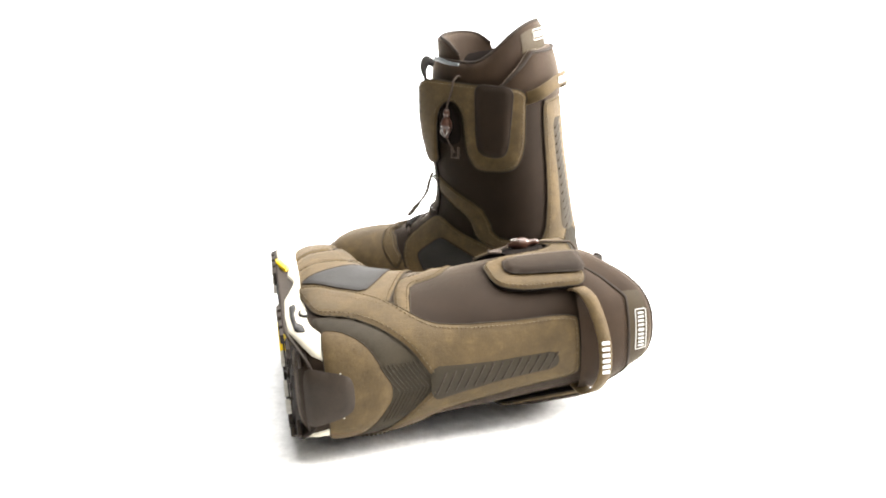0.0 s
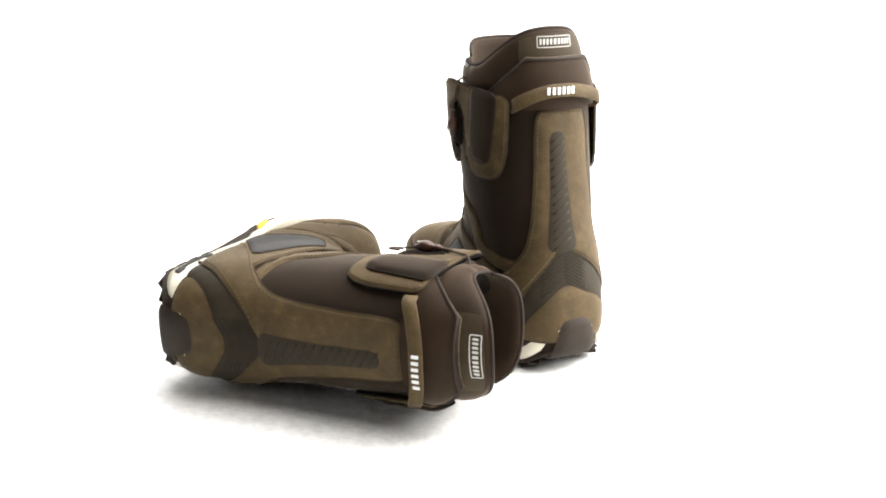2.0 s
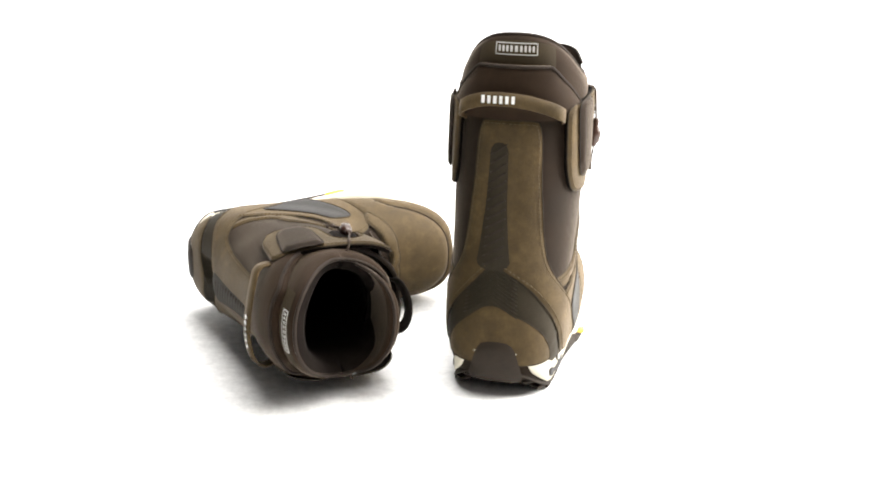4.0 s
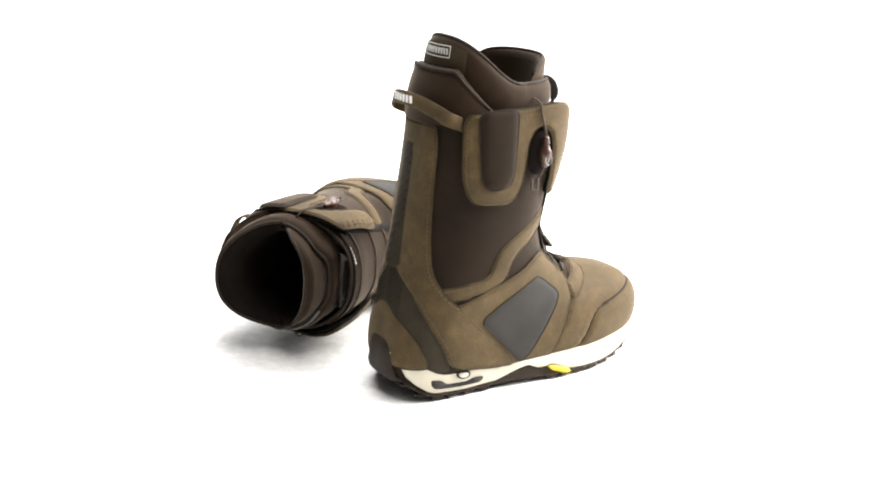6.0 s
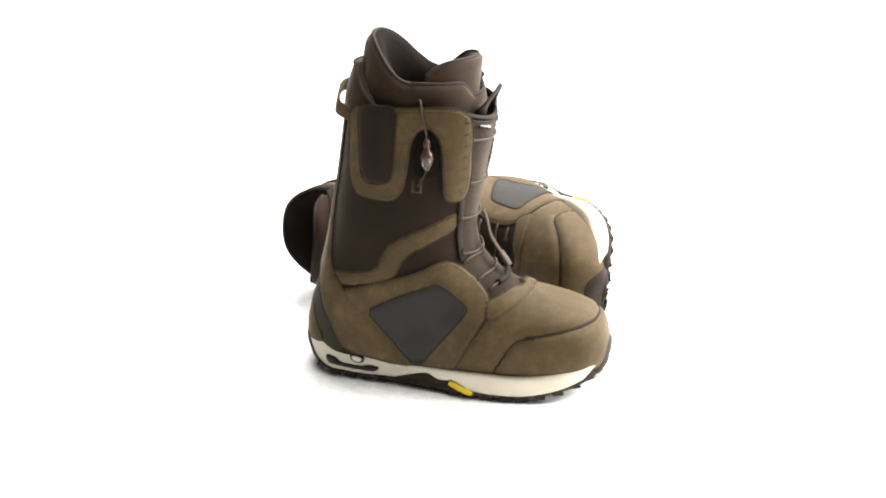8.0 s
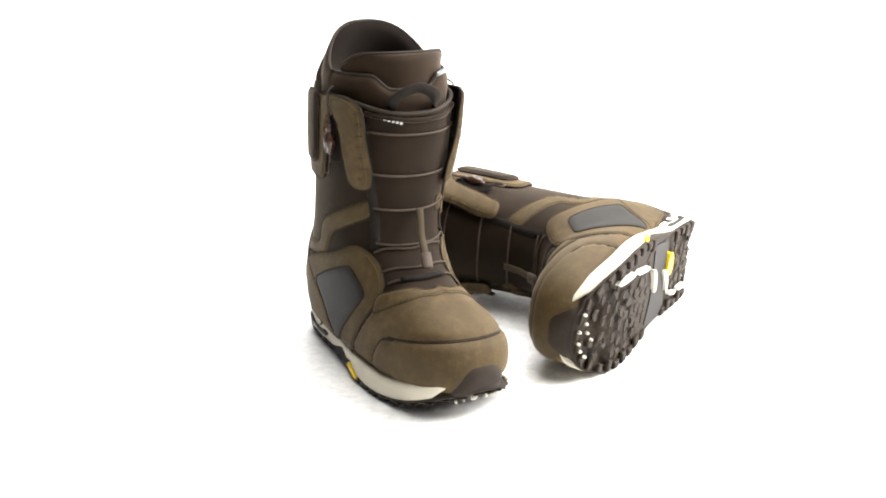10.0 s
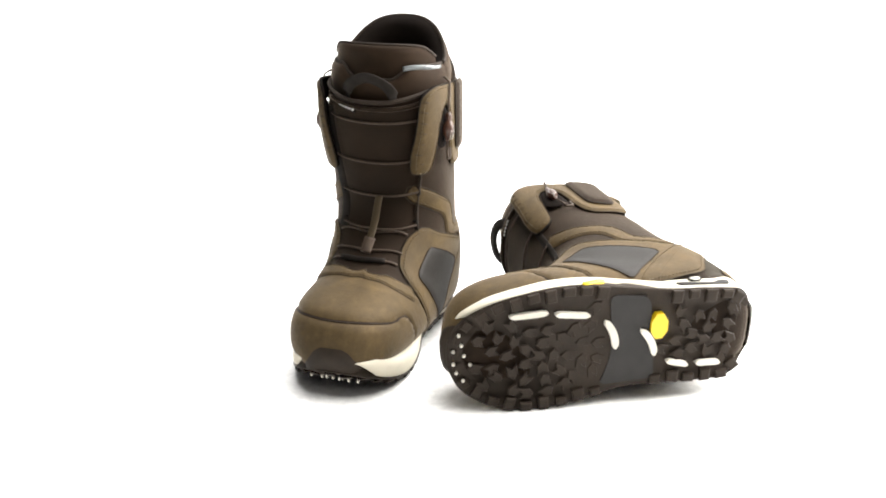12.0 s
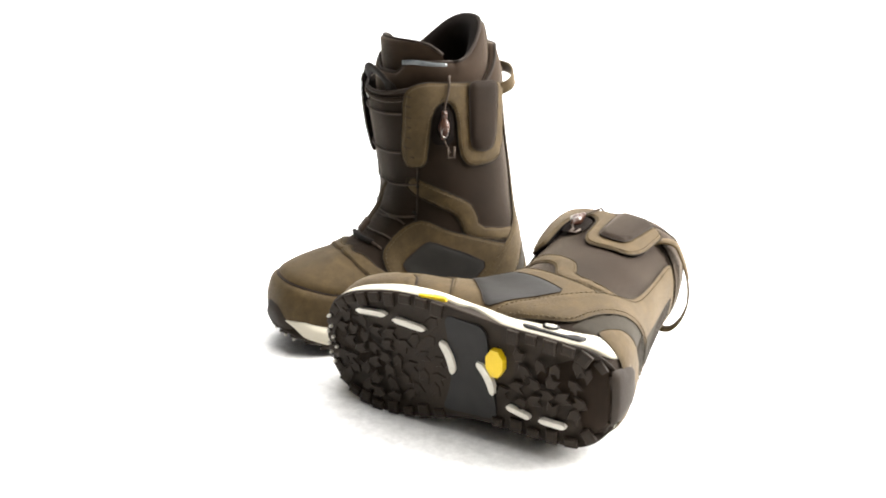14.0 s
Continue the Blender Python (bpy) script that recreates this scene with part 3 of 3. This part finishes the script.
    # bolt-shaped lugs in rings about the ball of the foot and the heel
    for cx, cy, most, lo, hi in ((0.084, 0.004, 5, 0.022, 0.140), (-0.078, 0.002, 3, -0.114, -0.030)):
        for ring in range(most + 1):
            r = 0.013 * ring
            count = max(1, int(2 * math.pi * r / 0.0150))
            for k in range(count):
                ang = 2 * math.pi * (k + 0.5 * (ring % 2)) / count + dice.uniform(-0.1, 0.1)
                x, y = cx + r * 1.1 * math.cos(ang), cy + r * math.sin(ang)
                if not lo < x < hi or y < -half(x, -1) + 0.015 or y > half(x, 1) - 0.015 or taken(x, y, 0.0075):
                    continue
                m = Matrix.Translation(under(x, y)) @ pose(0, 0, 0, 0, 0, math.degrees(ang) + dice.choice((0, 90, 180)) + dice.uniform(-30, 30)) @ down
                link("lug", *arrow(dice.uniform(0.0140, 0.0165), dice.uniform(0.0092, 0.0112), dice.uniform(0.0009, 0.0015), m, 0.84), RUBBER, sole, smooth=False)
    shank = [(0.020, -0.052), (0.0165, -0.03), (0.014, -0.01), (0.014, 0.01), (0.019, 0.028), (0.024, 0.040), (-0.031, 0.038), (-0.029, 0.02), (-0.027, 0.0), (-0.024, -0.02), (-0.021, -0.047)]
    pts = even(rounded(shank, 2), 0.004)
    top = [under(x, y) + Vector((0, 0, -0.0012)) for x, y in pts]
    v, f = rings([[p + Vector((0, 0, 0.003)) for p in top], top])
    f.append(tuple(range(len(pts), 2 * len(pts))))
    link("shank", v, f, SHANK, sole, "smooth graphite arch shank", smooth=False)
    def insert(name, x, y, long, wide, turn, mat, lab, bend=0.0):
        row = [under(x + math.cos(radians(turn)) * s * long / 2 - math.sin(radians(turn)) * bend * (1 - s * s), y + math.sin(radians(turn)) * s * long / 2 + math.cos(radians(turn)) * bend * (1 - s * s)) + Vector((0, 0, -0.0022)) for s in np.linspace(-1, 1, 12)]
        turned = Vector((-math.sin(radians(turn)), math.cos(radians(turn)), 0))
        wides = [wide / 2 * math.sqrt(max(0.02, 1 - abs(s) ** 7)) for s in np.linspace(-1, 1, 12)]
        rim_pts = [p + turned * w + Vector((0, 0, -0.0023)) for p, w in zip(row, wides)] + [p - turned * w + Vector((0, 0, -0.0023)) for p, w in reversed(list(zip(row, wides)))]
        v, f = rings([[p + Vector((0, 0, 0.005)) for p in rim_pts], rim_pts])
        f.append(tuple(range(len(rim_pts), 2 * len(rim_pts))))
        if (rim_pts[8] - rim_pts[0]).cross(rim_pts[18] - rim_pts[0]).z > 0:
            f = [tuple(reversed(q)) for q in f]
        link(name, v, f, mat, sole, lab, smooth=False)
    for x, y, L, W, turn, bend in tread:
        insert("white_insert", x, y, L, W, turn, WHITE, "white moulded tread insert", bend)
    hexa = [(-0.0306 + 0.0088 * math.sin(a), -0.0173 + 0.0134 * math.cos(a)) for a in np.linspace(0, 2 * math.pi, 8, endpoint=False) + math.pi / 8]
    top = [under(x, y) + Vector((0, 0, -0.0045)) for x, y in hexa]
    v, f = rings([[p + Vector((0, 0, 0.007)) for p in top], top])
    f.append(tuple(range(8, 16)))
    link("tread_badge", v, f, YELLOW, sole, "yellow eight-sided tread badge", smooth=False)
    for x, y in ((0.1535, -0.019), (0.151, -0.009), (0.1485, 0.001), (0.143, 0.0095), (0.1575, -0.002), (0.1570, 0.0105), (0.1545, 0.019), (0.1485, 0.0265)):
        p = under(x, y) + Vector((0.002, 0, -0.0025))
        link("stud", *tube([p, p + Vector((0.0005, 0, -0.002)), p + Vector((0.0008, 0, -0.0032))], 0.0016, 8, radii=[0.0016, 0.0016, 0.001]), WHITE, sole, "small white tread stud")

    # liner: the padded collar with a high back, hollow inside
    def rim_z(a):
        c = math.cos(min(abs(a) * 90 / 88, math.pi / 2))
        dome = 0.5 * c ** 1.3 + 0.5 * c * c * (3 - 2 * c)
        f = min(1.0, max(0.0, (abs(math.degrees(a)) - 142) / 22))
        return 0.294 + 0.0395 * dome - 0.013 * f * f * (3 - 2 * f)
    def liner(a, z, swell):
        lean = 0.20 * (z - 0.25)
        lx = 0.0605 + swell
        ly = 0.0595 + swell
        c, s = math.cos(a), math.sin(a)
        x = -0.026 + lean * (0.9 if c > 0 else 0.1) - lx * math.copysign(abs(c) ** 0.9, c)
        return cant(x, ly * math.copysign(abs(s) ** 0.9, s) * (1 - 2.2 * max(0.0, z - 0.285)), z)
    angles = np.linspace(-math.pi, math.pi, 73)[:-1]
    prof = [(-0.085, -0.006, True), (-0.065, -0.004, True), (-0.05, -0.002, True), (-0.03, 0.0, True), (-0.015, 0.0015, True), (-0.006, 0.001, True), (-0.001, -0.001, True), (0.0, -0.005, True), (-0.003, -0.011, True), (-0.010, -0.0155, True), (-0.025, -0.018, True), (-0.04, -0.018, True), (-0.065, -0.018, True), (-0.08, -0.017, True), (-0.10, -0.014, True), (-0.12, -0.014, True), (-0.14, -0.014, True), (-0.17, -0.014, True), (-0.20, -0.014, True), (-0.22, -0.012, True)]
    loops = []
    for dz, swell, _ in prof:
        loops.append([liner(a, (rim_z(a) + dz) if dz > -0.06 else 0.294 + dz + 0.02, swell) for a in angles])
    v, f = rings(loops[:8])
    lin = link("liner", v, f, LINER, boot, "padded brown foam liner collar")
    v, f = rings(loops[7:])
    f.append(tuple(range(len(v) - 72, len(v))))
    link("liner_inside", v, f, LINING, lin, "dark inner lining")
    rim = [liner(a, rim_z(a) + 0.0002, -0.003) for a in angles]
    link("rim_piping", *tube(rim + [rim[0]], 0.0018, 6, caps=False), PIPING, lin)
    # liner tongue in the mouth
    tongue = []
    for k in range(9):
        h = k / 8
        row = []
        for a in np.linspace(-1.0, 1.0, 19):
            ang = math.pi + a * (1.25 + 0.1 * math.sin(h * 3))
            z = 0.262 + h * (0.312 - 0.262) - 0.008 * abs(a) ** 4 * h - 0.020 * h * max(0, abs(a) - 0.75)
            row.append(liner(ang, z, -0.0075 + 0.004 * h))
        tongue.append(row)
    back_rows = [[p + Vector((-0.009 * (1 - abs(q) ** 2) - 0.001, 0, 0.0)) for p, q in zip(r, np.linspace(-1, 1, 19))] for r in tongue]
    top = [[(a + b) / 2 + Vector((0, 0, 0.0025)) for a, b in zip(tongue[-1], back_rows[-1])]]
    v, f = rings(tongue + top + back_rows[::-1], closed=False)
    ton = link("liner_tongue", v, f, LINER, boot, "padded brown liner tongue")
    link("tongue_piping", *tube(top[0], 0.0016, 6), PIPING, ton)
    strip = [liner(math.pi - 0.50 - 0.055 * k, 0.2925 + 0.0012 * math.sin(k / 3), -0.0005) for k in range(16)]
    link("reflective_strip", *ribbon(strip, lambda t: (0, 0, 1), 0.0045, 0.0012), REFLECT, lin, "pale grey reflective strip")
    # padded back collar outside the liner
    rows = []
    for h in np.linspace(0, 1, 9):
        row = []
        for a in np.linspace(-1.25, 1.25, 41):
            k = abs(a) / 1.25
            top_z = 0.306 - 0.040 * max(0.0, (k - 0.42) / 0.58) ** 0.9
            z = 0.259 + (top_z - 0.259) * h
            sw = 0.0115 - 0.0020 * h + 0.002 * math.sin(math.pi * h) - 0.0065 * k * k
            row.append(liner(a, z, sw))
        rows.append(row)
    inner_row = []
    for drop, far in ((0.0014, 0.55), (0.0010, 0.12), (-0.006, -0.2)):
        inner_row.append([])
        for a in np.linspace(-1.25, 1.25, 41):
            k = abs(a) / 1.25
            inner_row[-1].append(liner(a, 0.306 - 0.040 * max(0.0, (k - 0.42) / 0.58) ** 0.9 + drop, (0.0095 - 0.0065 * k * k) * far))
    v, f = rings(rows + inner_row, closed=False)
    pad = link("back_collar", v, f, LINER, boot, "padded dark brown back collar")
    link("collar_piping", *tube(rows[-1], 0.0016, 6), PIPING, pad)
    # printed tag on the liner's back: a white outlined box holding plain bars
    def on_back(u, z, d=0.0009):
        a = u / 0.058
        p = liner(a, z, 0.0012 + d)
        return p
    patch = [[on_back(u, 0.3035 + (rim_z(u / 0.058) - 0.0045 - 0.3035) * h, 0.0002 + 0.0006 * math.sin(math.pi * h)) for u in np.linspace(-0.036, 0.036, 25)] for h in np.linspace(0, 1, 8)]
    v, f = rings(patch, closed=False)
    link("tag_patch", v, [tuple(reversed(q)) for q in f], PATCH, lin, "olive-brown patch behind the tag")
    box = [(-0.0175, 0.3160), (0.0175, 0.3160), (0.0175, 0.3262), (-0.0175, 0.3262)]
    outline = [(u, z) for (a, b), (c, d) in zip(box, box[1:] + box[:1]) for u, z in [(a + (c - a) * t, b + (d - b) * t) for t in (0.03, 0.2, 0.4, 0.6, 0.8, 0.97)]]
    link("tag_outline", *tube([on_back(u, z) for u, z in outline] + [on_back(*outline[0])], 0.00045, 5, caps=False), DULL, lin, "pale printed outline")
    for k in range(9):
        u = -0.0140 + 0.0035 * k
        link("tag_bar", *ribbon([on_back(u - 0.0009, 0.3211), on_back(u, 0.3211), on_back(u + 0.0009, 0.3211)], lambda t: (0, 0, 1), 0.0056, 0.0008), DULL, lin, "pale printed bar", smooth=False)
    # heel pull strap
    strap = spline([(-0.070, -0.044, 0.259), (-0.079, -0.0475, 0.2625), (-0.090, -0.045, 0.267), (-0.095, -0.034, 0.272), (-0.100, -0.014, 0.277), (-0.103, 0.006, 0.279), (-0.102, 0.025, 0.278), (-0.097, 0.040, 0.273), (-0.089, 0.048, 0.267), (-0.079, 0.0475, 0.2625), (-0.070, 0.044, 0.259)], 44)
    pull = link("pull_strap", *ribbon([cant(*p) for p in strap], lambda t: (0.25, 0, 1), 0.0125, 0.0022), OLIVE, boot, "olive webbing heel pull strap")
    for k in range(6):
        a = [cant(-0.1050 + 6 * (y - 0.010) ** 2, y, 0.2788) for y in (-0.0035 + 0.0055 * k - 0.0014, -0.0035 + 0.0055 * k + 0.0014)]
        link("strap_bar", *ribbon(a, lambda t: (0, 0, 1), 0.0068, 0.0010), PRINT, pull, "white printed bar", smooth=False)
    # front pull loop on the tongue
    loop = spline([(0.034, -0.024, 0.260), (0.041, -0.023, 0.271), (0.046, -0.015, 0.280), (0.048, 0.0, 0.285), (0.046, 0.015, 0.280), (0.041, 0.023, 0.271), (0.034, 0.024, 0.260)], 30)
    link("front_loop", *ribbon([cant(*p) for p in loop], lambda t: (0.45, 0, 1), 0.0110, 0.0018), BLACK, boot, "black webbing front pull loop")
    front = Wrap(-0.02)
    def ahead(y, z, d):
        a = math.pi - y / 0.06
        h, n = surface(tree, front, a * front.scale if a <= math.pi else (a - 2 * math.pi) * front.scale, z)
        return h + n * d
    # shell tongue rim: a padded fold under the loop
    link("tongue_fold", *tube([ahead(y, 0.262 - 0.008 * math.cos(y / 0.05 * 1.5), 0.0005) for y in np.linspace(-0.05, 0.05, 21)], 0.0032, 8, 0.7), BROWN, boot, "padded tongue edge")
    link("tongue_label", *ribbon([ahead(y, 0.2555 - 0.3 * (y + 0.03), 0.0012) for y in (-0.036, -0.031, -0.025, -0.019)], lambda t: (0, 0, 1), 0.006, 0.001), BLACK, boot, "small dark woven label")
    for k in range(5):
        y = -0.034 + 0.0032 * k
        link("label_bar", *ribbon([ahead(y - 0.001, 0.2555 - 0.3 * (y + 0.03), 0.0019), ahead(y + 0.001, 0.2555 - 0.3 * (y + 0.03), 0.0019)], lambda t: (0, 0, 1), 0.0022, 0.0006), DULL, boot, "white printed bar", smooth=False)
    # black webbing strips that carry the lace guides
    for sgn in (-1, 1):
        pts = [ahead(sgn * w, z, 0.0008) for z, w in zip(np.linspace(0.252, 0.128, 16), np.linspace(0.050, 0.044, 16))]
        if sgn < 0:
            link("guide_strip", *ribbon(pts, lambda t: (0.3, 1, 0), 0.009, 0.0014), BLACK, boot, "black webbing lace guide strip")
        else:
            link("lapel_edge", *ribbon(pts, lambda t: (0.3, 1, 0), 0.0032, 0.0016), PIPING, boot, "dark bound edge of the upper")
    # laces
    for z, w in ((0.245, 0.050), (0.204, 0.049), (0.169, 0.048), (0.134, 0.045)):
        pts = [ahead(y, z - 0.004 * (1 - (y / w) ** 2), 0.0013 + 0.0008 * (1 - (y / w) ** 2)) for y in np.linspace(-w, w, 19)]
        link("lace", *tube(pts, 0.0011, 6), CORD, boot, "thin brown lace cord")
        for s in (-1, 1):
            p = ahead(s * w, z, 0.0008)
            link("lace_guide", *tube([p + Vector((0.002, -s * 0.004, 0.004)), p + Vector((0.001, 0, 0.003)), p + Vector((0.001, 0, -0.003)), p + Vector((0.002, -s * 0.004, -0.004))], 0.0013, 5), BLACK, boot, "black webbing lace guide")
    class Above:
        def ray(self, u, v):
            return Vector((u, v, 0.135)), Vector((0, 0, -1))
    def instep(x, y, d):
        h, n = surface(tree, Above(), x, y + cant(x, 0, 0.1).y)
        return h + n * d
    for x, w in ((0.036, 0.035), (0.050, 0.034)):
        pts = [instep(x - 0.009 * (y / w) ** 2, y, 0.0016) for y in np.linspace(-w, w, 15)]
        link("lace", *tube(pts, 0.0011, 6), CORD, boot, "thin brown lace cord")
    link("lace", *tube([instep(0.062 - 0.009 * (y / 0.033) ** 2, y, 0.0016) for y in np.linspace(-0.033, 0.033, 15)], 0.0013, 6), CORD, boot, "thin brown lace cord")
    link("lace_sleeve", *tube([instep(0.062 - 0.009 * (y / 0.033) ** 2, y, 0.0020) for y in np.linspace(-0.022, 0.022, 12)], 0.0030, 8), BLACK, boot, "black lace sleeve")
    # lace puller hanging from the third lace
    p0 = ahead(0.0, 0.163, 0.006)
    pull_pts = spline([p0 + Vector((0.0, 0.0, 0.004)), p0 + Vector((0.004, -0.001, -0.006)), p0 + Vector((0.008, -0.002, -0.020)), p0 + Vector((0.017, -0.003, -0.033)), p0 + Vector((0.023, -0.004, -0.041))], 14)
    tab = link("lace_puller", *ribbon(pull_pts, lambda t: (0, 1, 0), 0.0075, 0.0016), PATCH, boot, "dark olive webbing lace puller")
    end = spline([p0 + Vector((0.0185, -0.003, -0.0350)), p0 + Vector((0.024, -0.004, -0.042)), p0 + Vector((0.028, -0.005, -0.0475))], 6)
    link("puller_tip", *ribbon(end, lambda t: (0, 1, 0), 0.011, 0.0034), CORD, tab, "moulded tip")
    SIDE = 1
    return boot


# ---- the table ----
def build_table():
    prof = [(-4.0, 0.0), (-1.0, 0.0), (0.0, 0.0), (1.2, 0.0), (1.8, 0.0)]
    prof += [(1.8 + 0.8 * math.sin(a), 0.8 - 0.8 * math.cos(a)) for a in np.linspace(0.1, math.pi / 2, 12)] + [(2.6, 2.0), (2.6, 3.5)]
    top = [[Vector((x, y, z)) for x in np.linspace(-4, 4, 9)] for y, z in prof]
    v, f = rings(top, closed=False)
    ob = link("floor", v, f, TABLE)
    sol = ob.modifiers.new("thickness", "SOLIDIFY")
    sol.thickness, sol.offset = 0.02, -1
    return tagged(ob, "seamless white photo sweep curving up behind the boots", "floor", kind="structure")


build_table()
standing = build_boot(1, "olive and dark brown snowboard boot standing upright on white table")
lying = build_boot(-1, "olive and dark brown snowboard boot lying on its side")

# places on the turning table
STAND = pose(0.0016, -0.0644, 0.0, 0, 0, -7.40)
LIE = pose(0.1211, 0.1845, 0.0524, 85.83, 0.55, -66.79)


def turn(t):
    """The table's angle: about 22 degrees a second, clockwise from above, a little slower at first."""
    return 4.274862e-04 * t ** 4 + 0.004230 * t ** 3 - 0.329013 * t ** 2 - 19.65607 * t + 167.943


def motions():
    times = [k * 0.5 for k in range(29)]
    walk(standing, [(t, pose(0, 0, 0, 0, 0, turn(t)) @ STAND) for t in times])
    walk(lying, [(t, pose(0, 0, 0, 0, 0, turn(t)) @ LIE) for t in times])


motions()
